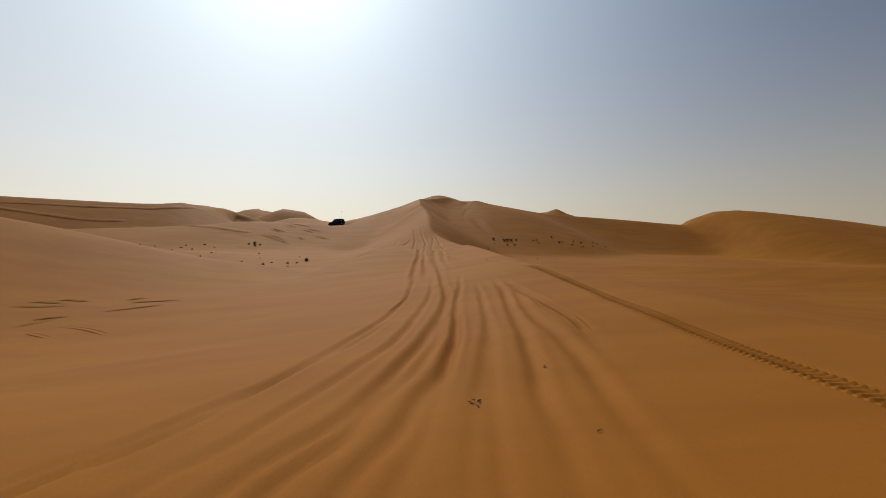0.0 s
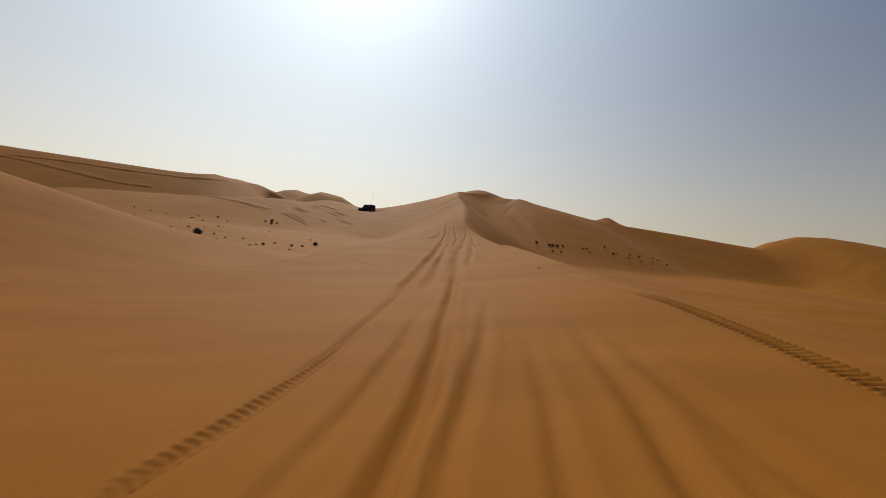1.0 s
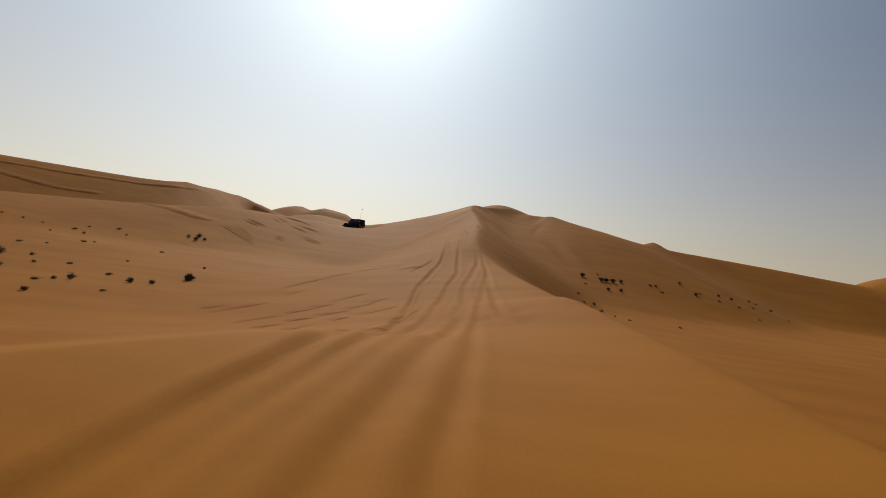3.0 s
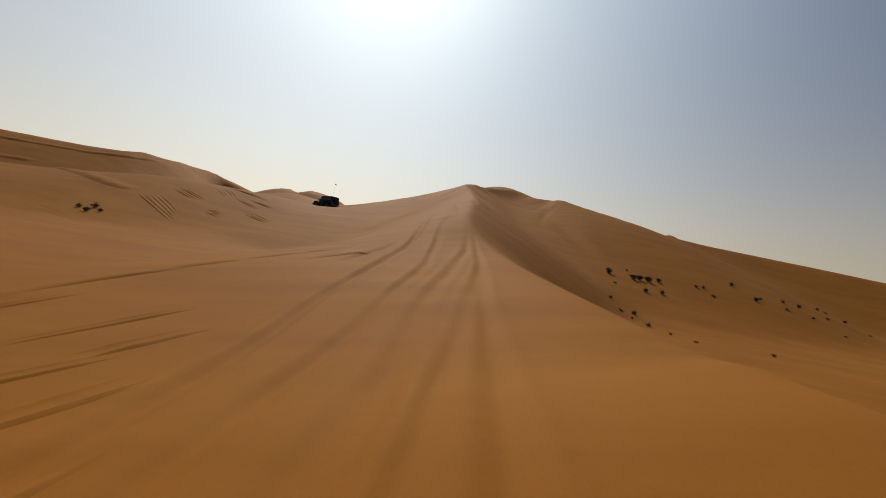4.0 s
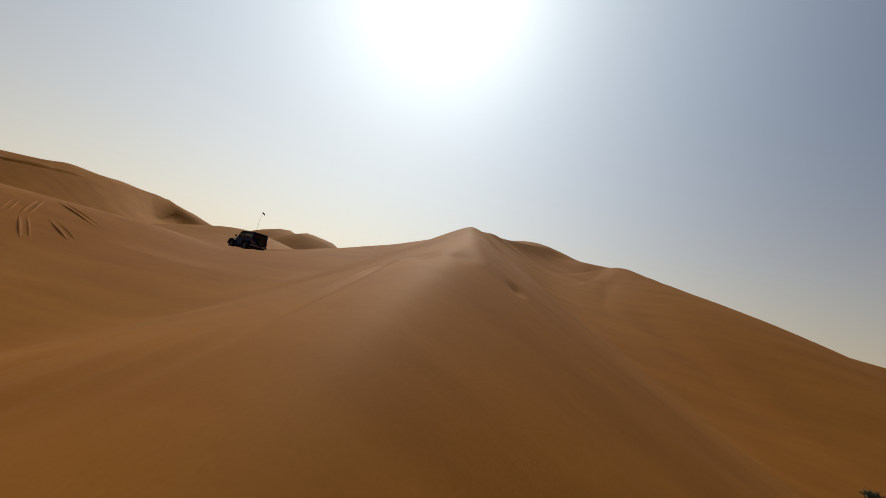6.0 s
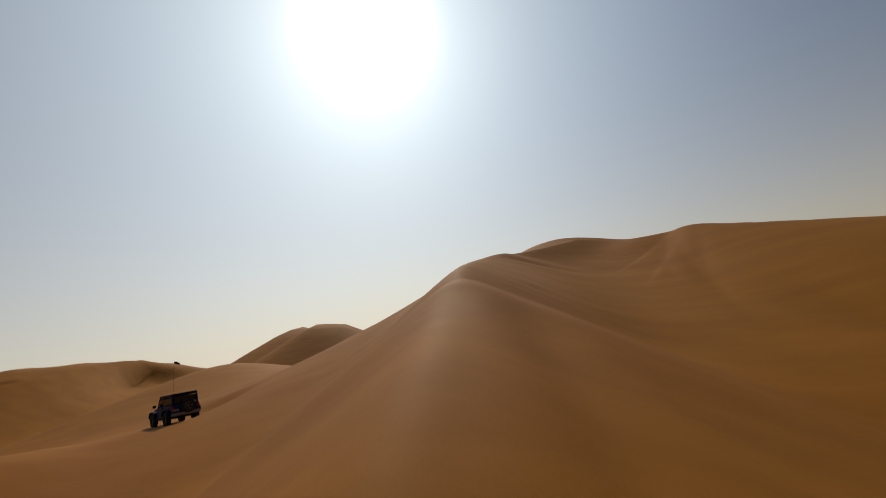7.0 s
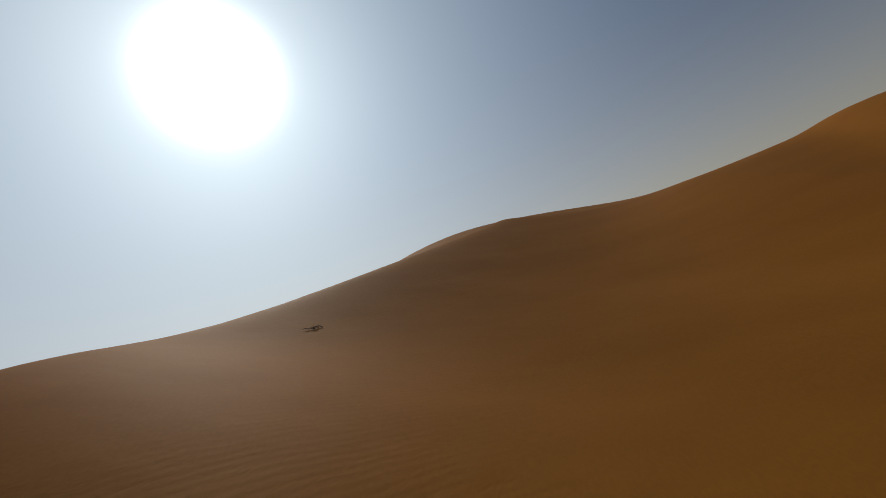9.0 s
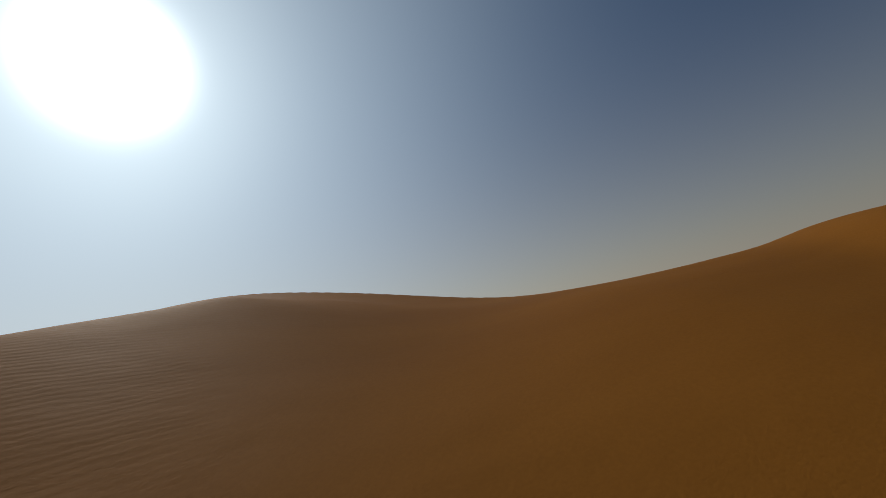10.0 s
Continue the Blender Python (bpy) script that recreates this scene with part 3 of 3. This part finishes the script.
def set_down(ob, x, y, heading, sink=0.0, size=1.0):
    """Stands a thing on the sand, leaning as the sand leans."""
    up = lie(x, y)
    ahead = Vector((-math.sin(radians(heading)), math.cos(radians(heading)), 0))
    side = ahead.cross(up).normalized()
    ahead = up.cross(side)
    m = Matrix((side, ahead, up)).transposed().to_4x4()
    return Matrix.Translation((x, y, at(x, y) - sink)) @ m @ Matrix.Diagonal((size, size, size, 1))


car = off_roader()
car.matrix_world = set_down(car, *CAR_PLACE, sink=0.05)


# ---- shrubs ----
def shrub(name, label, seed, height, width, stems, leaves, mat, group):
    """A desert shrub of many thin branching stems, with small leaves in clumps."""
    rnd = random.Random(seed)
    ob = tagged(new(name), label, "shrub", group)
    wood, green = bmesh.new(), bmesh.new()
    for k in range(stems):
        a = rnd.uniform(0, 2 * math.pi)
        lean = rnd.uniform(0.1, 1.0)
        tip = Vector((math.cos(a) * width * lean * rnd.uniform(0.6, 1.0), math.sin(a) * width * lean * rnd.uniform(0.6, 1.0), height * rnd.uniform(0.55, 1.0) * (1.15 - 0.55 * lean)))
        foot = Vector((math.cos(a) * 0.06 * width, math.sin(a) * 0.06 * width, -0.06))
        mid = foot.lerp(tip, 0.5) + Vector((rnd.uniform(-1, 1), rnd.uniform(-1, 1), rnd.uniform(0, 1.2))) * 0.09 * height
        tube(wood, [foot, mid, tip], 0.014, 0.004, 4)
        for j in range(2):
            f = foot.lerp(tip, rnd.uniform(0.4, 0.8)) + (mid - foot.lerp(tip, 0.5)) * 0.8
            t = f + Vector((rnd.uniform(-1, 1), rnd.uniform(-1, 1), rnd.uniform(0.0, 1.0))) * 0.28 * height
            tube(wood, [f, t], 0.006, 0.002, 3)
            for q in range(leaves):
                c = f.lerp(t, rnd.uniform(0.1, 1.1)) + Vector((rnd.gauss(0, 1), rnd.gauss(0, 1), rnd.gauss(0, 0.8))) * 0.055 * height
                c.z = max(c.z, 0.02)
                u = Vector((rnd.gauss(0, 1), rnd.gauss(0, 1), rnd.gauss(0, 1))).normalized()
                v = u.orthogonal().normalized()
                s = rnd.uniform(0.025, 0.06) * (0.6 + height)
                green.faces.new([green.verts.new(c + w) for w in (u * s, v * s * 0.4, -u * s, -v * s * 0.4)])
    part("stems", wood, DRY, ob)
    part("foliage", green, mat, ob)
    return ob


def twigs(name, label, seed, count, spread, mat):
    """A few broken twigs and crumbs lying on the sand."""
    rnd = random.Random(seed)
    bm = bmesh.new()
    for k in range(count):
        a, r = rnd.uniform(0, 6.3), spread * math.sqrt(rnd.random())
        p = Vector((r * math.cos(a), r * math.sin(a), 0.012))
        w = Vector((math.cos(a * 3), math.sin(a * 3), rnd.uniform(-0.05, 0.2))) * rnd.uniform(0.012, 0.04)
        tube(bm, [p - w, p + Vector((0, 0, 0.008)), p + w], rnd.uniform(0.004, 0.009), 0.002, 5)
    ob = part(name, bm, mat)
    return tagged(ob, label, "debris")


GREEN_GROUP, DRY_GROUP = "green shrubs on the sand", "small dry tufts on the sand"
green_shrub = shrub("desert_shrub", "dusty dark green desert shrub rooted in the sand", 3, 0.62, 0.55, 46, 9, LEAF, GREEN_GROUP)
round_shrub = shrub("desert_shrub", "dense rounded dark green shrub rooted in the sand", 8, 0.95, 0.85, 95, 12, LEAF, GREEN_GROUP)
dry_tuft = shrub("dry_tuft", "small brown dry tuft of desert scrub on the sand", 5, 0.30, 0.28, 16, 5, DRY, DRY_GROUP)
wide_tuft = shrub("dry_tuft", "low spreading brown desert scrub, half buried in sand", 11, 0.24, 0.46, 22, 5, DRY, DRY_GROUP)
grey_tuft = shrub("dry_tuft", "sparse grey-green desert scrub with bare twigs on the sand", 17, 0.42, 0.4, 24, 4, LEAF, DRY_GROUP)
rnd = random.Random(4)
placed = set()


def plant(kind, x, y, size):
    m = set_down(None, x, y, rnd.uniform(0, 360), 0.01, size * rnd.uniform(0.9, 1.1))
    if kind in placed:
        copy_thing(kind, m)
    else:
        placed.add(kind)
        kind.matrix_world = m


# the hollow to the left of the spine
LEFT_NEAR = [(-34.9, 54.2), (-18.4, 57.5), (-19, 55.5), (-20.1, 55.2), (-19.2, 52.7), (-21.7, 51.1), (-23.8, 53.2), (-23.4, 53.8), (-22.9, 54.3), (-22.6, 56.3), (-29.2, 57.4), (-27.6, 54), (-29, 55.3), (-32, 54.5), (-32.6, 54.2), (-34.9, 52.9), (-37, 54.1), (-35.4, 51.3), (-44.6, 57.6), (-32.8, 47.5)]
LEFT_MID = [(-20.9, 62.2), (-27.4, 58.1), (-26.2, 61.2), (-37, 58.4), (-39.1, 61.4), (-41.5, 61.9), (-40.9, 60.4), (-45.8, 62.3), (-49.1, 65), (-53.4, 65.6), (-61.5, 66.7), (-37.9, 63.1), (-36.3, 63.9), (-31.9, 59.4), (-36.3, 67), (-35.9, 67.6), (-29.1, 67.6)]
LEFT_FAR = [(-53.4, 69.2), (-61.1, 69.7), (-58.7, 69.5), (-59.5, 71.8), (-51.8, 70.2), (-56.3, 75.1), (-53, 74.8), (-50.4, 74.8), (-45.3, 71.5), (-45.4, 74.1), (-45.5, 75.8), (-42.6, 72.6), (-42.9, 76.9), (-40.2, 75.2)]
for k, (x, y) in enumerate(LEFT_NEAR + LEFT_MID + LEFT_FAR):
    plant((dry_tuft, wide_tuft, dry_tuft, grey_tuft, wide_tuft)[k % 5], x, y, rnd.uniform(0.7, 1.15))
plant(round_shrub, -32.9, 57.8, 0.85)
plant(green_shrub, -18.4, 57.6, 0.75)
for x, y, size in ((-35.9, 79.1, 1.3), (-35.2, 79.9, 1.4), (-34.5, 78.5, 1.3), (-33.9, 79.2, 1.0)):
    plant(grey_tuft, x, y, size)
# the slope beyond the right edge of the spine
for x, y, size in ((10.5, 89.5, 1.1), (12.8, 89.5, 1.05), (13.5, 89.8, 1.2), (14.3, 90, 1.15), (15.5, 90.6, 0.85), (13, 86.2, 0.8), (24.9, 91.7, 0.8), (30.4, 94.4, 0.7)):
    plant(green_shrub, x, y, size)
for k, (x, y) in enumerate(((12.9, 92), (14.6, 86.9), (10.4, 86.4), (19.3, 91.3), (20, 91.5), (20.2, 89.8), (25.8, 92.6), (28.6, 93.9), (27.7, 91.6), (30, 91.6), (34.1, 97.3), (35.3, 97.8), (33, 94.1), (37, 97.5), (31, 88.9), (16.3, 73.7), (24, 94.5), (38.5, 96))):
    plant((dry_tuft, grey_tuft, wide_tuft)[k % 3], x, y, rnd.uniform(0.8, 1.3))
# the foot of the slope
for x, y, size, kind in ((8.5, 79.8, 0.7, grey_tuft), (8.8, 77.9, 0.8, wide_tuft), (9.9, 78.6, 1.0, grey_tuft), (9.4, 77.2, 0.7, dry_tuft), (10.2, 76.4, 0.9, grey_tuft), (11.1, 75.0, 0.9, dry_tuft), (12.0, 73.6, 0.8, wide_tuft)):
    plant(kind, x, y, size)

# crumbs of plants that the wind has dropped
for x, y, seed, count, spread, mat, label in (
        (0.30, 4.40, 1, 12, 0.11, DARK_TWIG, "dark broken twigs scattered on the rutted sand"),
        (1.30, 5.50, 2, 5, 0.08, DARK_TWIG, "few dark plant crumbs lying on the sand"),
        (1.30, 3.50, 3, 1, 0.02, DRY, "small brown twig lying on the sand"),
        (-0.7, 25.3, 4, 4, 0.12, DRY, "thin dry twigs lying between wheel ruts"),
        (-3.1, 120.6, 5, 9, 0.11, DARK_TWIG, "dark dry twigs caught on the dune flank"),
        (2.5, 111.4, 6, 5, 0.14, DARK_TWIG, "dark dry twigs on the shaded dune flank"),
        (-4.2, 99.5, 7, 5, 0.2, DRY, "thin dry twigs on the dune flank")):
    bit = twigs("twig_litter", label, seed, count, spread, mat)
    bit.matrix_world = set_down(bit, x, y, 40 * seed)
scrap = bmesh.new()
tube(scrap, [(-0.10, 0.0, 0.02), (-0.03, 0.02, 0.05), (0.03, -0.01, 0.035), (0.10, -0.05, 0.02)], 0.022, 0.012, 6)
tube(scrap, [(-0.02, 0.02, 0.04), (0.0, 0.06, 0.09), (0.03, 0.08, 0.08)], 0.016, 0.006, 6)
tube(scrap, [(-0.06, -0.05, 0.01), (0.02, -0.07, 0.02), (0.12, -0.12, 0.01)], 0.009, 0.004, 5)
scrap = tagged(part("bleached_root", scrap, PALE), "pale bleached root fragment lying on the sand", "debris")
scrap.matrix_world = set_down(scrap, 2.5, 24.5, 0, 0.0, 0.6)


# ---- wheel tracks with a tread print, and tracks over the far slopes ----
def draped_track(name, label, points, width, bank, tread=0.0, step=0.14, shelf=False):
    """A strip of pressed sand along x, y points: two low banks and the floor between, printed by the tread;
    or a shelf cut into a slope, level until it drops at its outer edge."""
    run = smooth_run(points)
    seg = np.hypot(*np.diff(run, axis=0).T)
    s = np.concatenate([[0], np.cumsum(seg)])
    m = max(int(s[-1] / step), 4)
    q = np.linspace(0, s[-1], m)
    cx, cy = np.interp(q, s, run[:, 0]), np.interp(q, s, run[:, 1])
    dx, dy = np.gradient(cx), np.gradient(cy)
    n = np.hypot(dx, dy)
    sx, sy = dy / n, -dx / n
    u = np.array([-1.0, -0.72, -0.5, -0.34, -0.17, 0.0, 0.17, 0.34, 0.5, 0.72, 1.0])
    prof = np.array([-0.08, 0.9, 0.55, 0.18, 0.12, 0.12, 0.12, 0.18, 0.55, 0.9, -0.08]) * bank
    if shelf:
        prof = np.array([-0.08, 0.2, 0.4, 0.55, 0.7, 0.85, 0.95, 1.0, 0.85, 0.5, -0.08]) * bank
    px, py = cx[:, None] + sx[:, None] * u * width, cy[:, None] + sy[:, None] * u * width
    fade = np.clip(np.minimum(q, s[-1] - q) / min(2.0, 0.35 * s[-1]), 0, 1)[:, None]
    wob = 0.8 + 0.2 * np.sin(q * 1.9 + np.sin(q * 0.7) * 2)[:, None]
    pz = surface(px, py) + prof * fade * wob - 0.03 * (1 - fade) + np.where(np.abs(u) > 0.95, -0.03, 0.006)
    if tread:
        print_ = np.sign(np.sin((q[:, None] + np.abs(u) * 0.08) * 2 * math.pi / 0.11))
        pz = pz + np.where(np.abs(u) < 0.8, tread * (0.5 + 0.5 * print_), 0) * fade
    k = len(u)
    j = (np.arange(m - 1)[:, None] * k + np.arange(k - 1)).ravel()
    me = bpy.data.meshes.new(name)
    me.from_pydata(np.stack([px, py, pz], -1).reshape(-1, 3), [], np.stack([j, j + 1, j + k + 1, j + k], -1))
    me.polygons.foreach_set("use_smooth", np.ones(len(me.polygons), bool))
    me.materials.append(SAND)
    return tagged(new(name, me), label, "track", kind="structure")


draped_track("tread_track", "single wheel track with a chevron tread print in the sand", [(4.0, 1.0), (4.0, 4.5), (4.05, 7.0), (4.15, 9.5), (4.15, 13), (3.9, 17.5), (3.4, 20)], 0.19, 0.01, 0.026, 0.022)
draped_track("tread_track", "single wheel track with a crisp tread print beside older ruts", [(-1.75, 11.0), (-1.6, 12.1), (-1.45, 12.9), (-1.35, 13.8), (-1.25, 15.2), (-1.25, 17)], 0.13, 0.005, 0.009, 0.022)
draped_track("tread_track", "short crisp tread print in loose sand near the ridge", [(2.3, 6.2), (2.45, 7.4), (2.6, 9.0), (2.55, 11), (2.45, 13)], 0.17, 0.008, 0.013, 0.022)
# tracks down the face of the left dune, seen as grooves from the spine
COMB = [[(-37.7, 86.9), (-28.4, 81.1)],
        [(-37.3, 87.4), (-29.2, 81.9)],
        [(-36.8, 87.6), (-29.8, 82.8)],
        [(-36.6, 88), (-30.3, 83.6)],
        [(-38.1, 91.8), (-32.8, 89.1)],
        [(-38.3, 92.9), (-32, 89.7)],
        [(-29.4, 86.3), (-27.1, 85.4)],
        [(-29.9, 87.3), (-27.6, 86.5)],
        [(-35.8, 96.5), (-32.7, 93.9)],
        [(-36.2, 98.3), (-31.6, 94.2)],
        [(-32.1, 94.6), (-26.8, 91.4)],
        [(-27.5, 89.3), (-22.3, 86.1)],
        [(-27.9, 90.2), (-22.2, 86.5)],
        [(-31.3, 95.6), (-25.9, 93.2)],
        [(-36.5, 99.5), (-28.6, 96.8)]]
for points in COMB:
    draped_track("slope_track", "wheel grooves running down the sand face of a dune", points, 0.3, 0.085, 0.0, 0.3)
# crossing tracks in the hollow beside the start
SCRAWL = [[(-19.5, 19.7), (-17, 19.8)],
        [(-18.7, 20.3), (-16.5, 20.6)],
        [(-19.6, 18.8), (-17.8, 19), (-16.8, 19.8)],
        [(-15.8, 20.5), (-14.3, 21), (-12.6, 21.4)],
        [(-16, 21.1), (-15.1, 22.1)],
        [(-15.3, 18.2), (-14.4, 19.1), (-12.9, 20.5)],
        [(-16.1, 15.4), (-15.8, 16.3), (-15.6, 17.7)],
        [(-16.5, 16.6), (-15.8, 17.4), (-15.2, 17.9)],
        [(-14.9, 15.1), (-12.9, 14.1)],
        [(-15, 16.1), (-13.2, 15.5), (-10.7, 13.9)],
        [(-30.1, 30.2), (-31.5, 34.7)],
        [(-28.8, 30.6), (-30, 35.9)]]
for points in SCRAWL:
    draped_track("slope_track", "faint wheel tracks crossing on a sandy hollow", points, 0.16, 0.04, 0.0, 0.2)
# tracks that curl over the rise and along the hollow's floor
CURLS = [[(-6.4, 30.1), (-4.9, 28.6), (-3.7, 27.3), (-2.9, 26.0)],
        [(-11.3, 31.9), (-7.3, 28.4), (-6, 27.2), (-5.2, 26.3)],
        [(-15.6, 34.7), (-14.8, 35.3), (-13.6, 36.3)],
        [(-17.9, 37.2), (-16.4, 37.3), (-15.1, 37.8)],
        [(-14.6, 34), (-14, 35.1), (-13.2, 36.2)],
        [(-19.6, 73.5), (-19.8, 75.2), (-19.6, 76.9)],
        [(-23, 76.5), (-22.6, 78.2), (-22.3, 79.4)],
        [(-38.4, 76.3), (-36, 76.5), (-30.5, 75.3)],
        [(-39.3, 78), (-35, 77), (-30.3, 75.3)]]
for points in CURLS:
    draped_track("slope_track", "shallow wheel track curling over a sand rise", points, 0.3, 0.02, 0.0, 0.2)
# broken ruts that swing away over the flat
def stretch(a, b, more):
    """The end a, drawn out away from b."""
    return (a[0] + more * (a[0] - b[0]), a[1] + more * (a[1] - b[1]))


BROKEN = [[(-12.3, 50.8), (-11.9, 51.7)],
        [(-11.6, 49.6), (-11.3, 50.5), (-10.8, 51.5), (-10.4, 52.6)],
        [(-8.6, 47.3), (-8.4, 48.2), (-7.9, 49.2)],
        [(-8, 49.7), (-7.7, 50.3), (-7.4, 50.9)],
        [(-7.5, 51.2), (-7.1, 52.1)],
        [(-7.1, 46.1), (-6.9, 46.6), (-6.7, 47)],
        [(-6.8, 47.6), (-6.5, 48.1), (-6.2, 48.5)],
        [(-6.4, 48.9), (-6, 49.5), (-5.7, 50.4)],
        [(-7.3, 53.1), (-6.6, 54.9)],
        [(-5.8, 50.9), (-5.3, 52)],
        [(-5.5, 52.5), (-5.1, 53.6)]]
BROKEN_LONG = [[(-11.9, 55.9), (-11.6, 57.7), (-10.7, 59.8)], [(-10.6, 54.9), (-10.3, 56.1)], [(-10.7, 60.5), (-9.9, 61.8)], [(-9.4, 62.6), (-8.6, 64.0)], [(-8.2, 64.7), (-7.6, 65.8)], [(-6.9, 62.7), (-5.7, 64.4)]]
BROKEN_NEAR = [[(-5.9, 45.2), (-5.7, 45.7), (-5.6, 46.4), (-5.4, 46.9)],
        [(-5.2, 47.6), (-5, 48.2)],
        [(-4.9, 48.8), (-4.4, 49.6), (-4.1, 51.1)],
        [(-3.9, 44.5), (-3.7, 44.8)],
        [(-3.3, 46.1), (-3, 46.9), (-2.8, 47.8), (-2.8, 49.4)],
        [(-3.6, 43.4), (-3.4, 43.8), (-3.2, 44.4), (-2.9, 45.3)],
        [(-3.3, 43.1), (-3.2, 43.4)]]
for k, points in enumerate(BROKEN + BROKEN_LONG + BROKEN_NEAR):
    draped_track("broken_rut", "broken piece of a wind-softened wheel rut in sand", [stretch(points[0], points[1], 0.55), *points[1:-1], stretch(points[-1], points[-2], 0.55)], (0.26, 0.32, 0.23)[k % 3], (0.05, 0.058, 0.045)[k % 3], 0.0, 0.1)
# long tracks along the terraces of the left dune
TERRACES = [[(-126.9, 110), (-118.8, 111), (-106.1, 111.1), (-94.3, 111.3), (-85.2, 113), (-83, 113.2)],
        [(-80, 110.5), (-70, 104), (-55.1, 94.7), (-43.4, 88.8), (-38.7, 88)],
        [(-126.1, 110.9), (-118.4, 115.3), (-109.9, 117.9), (-99.5, 120), (-89.8, 122.8), (-80.8, 124.3), (-75.8, 131.4)]]
for points in TERRACES:
    draped_track("crest_track", "long wheel track along the terrace of a dune", points, 1.3, 0.2, 0.0, 0.4, shelf=True)
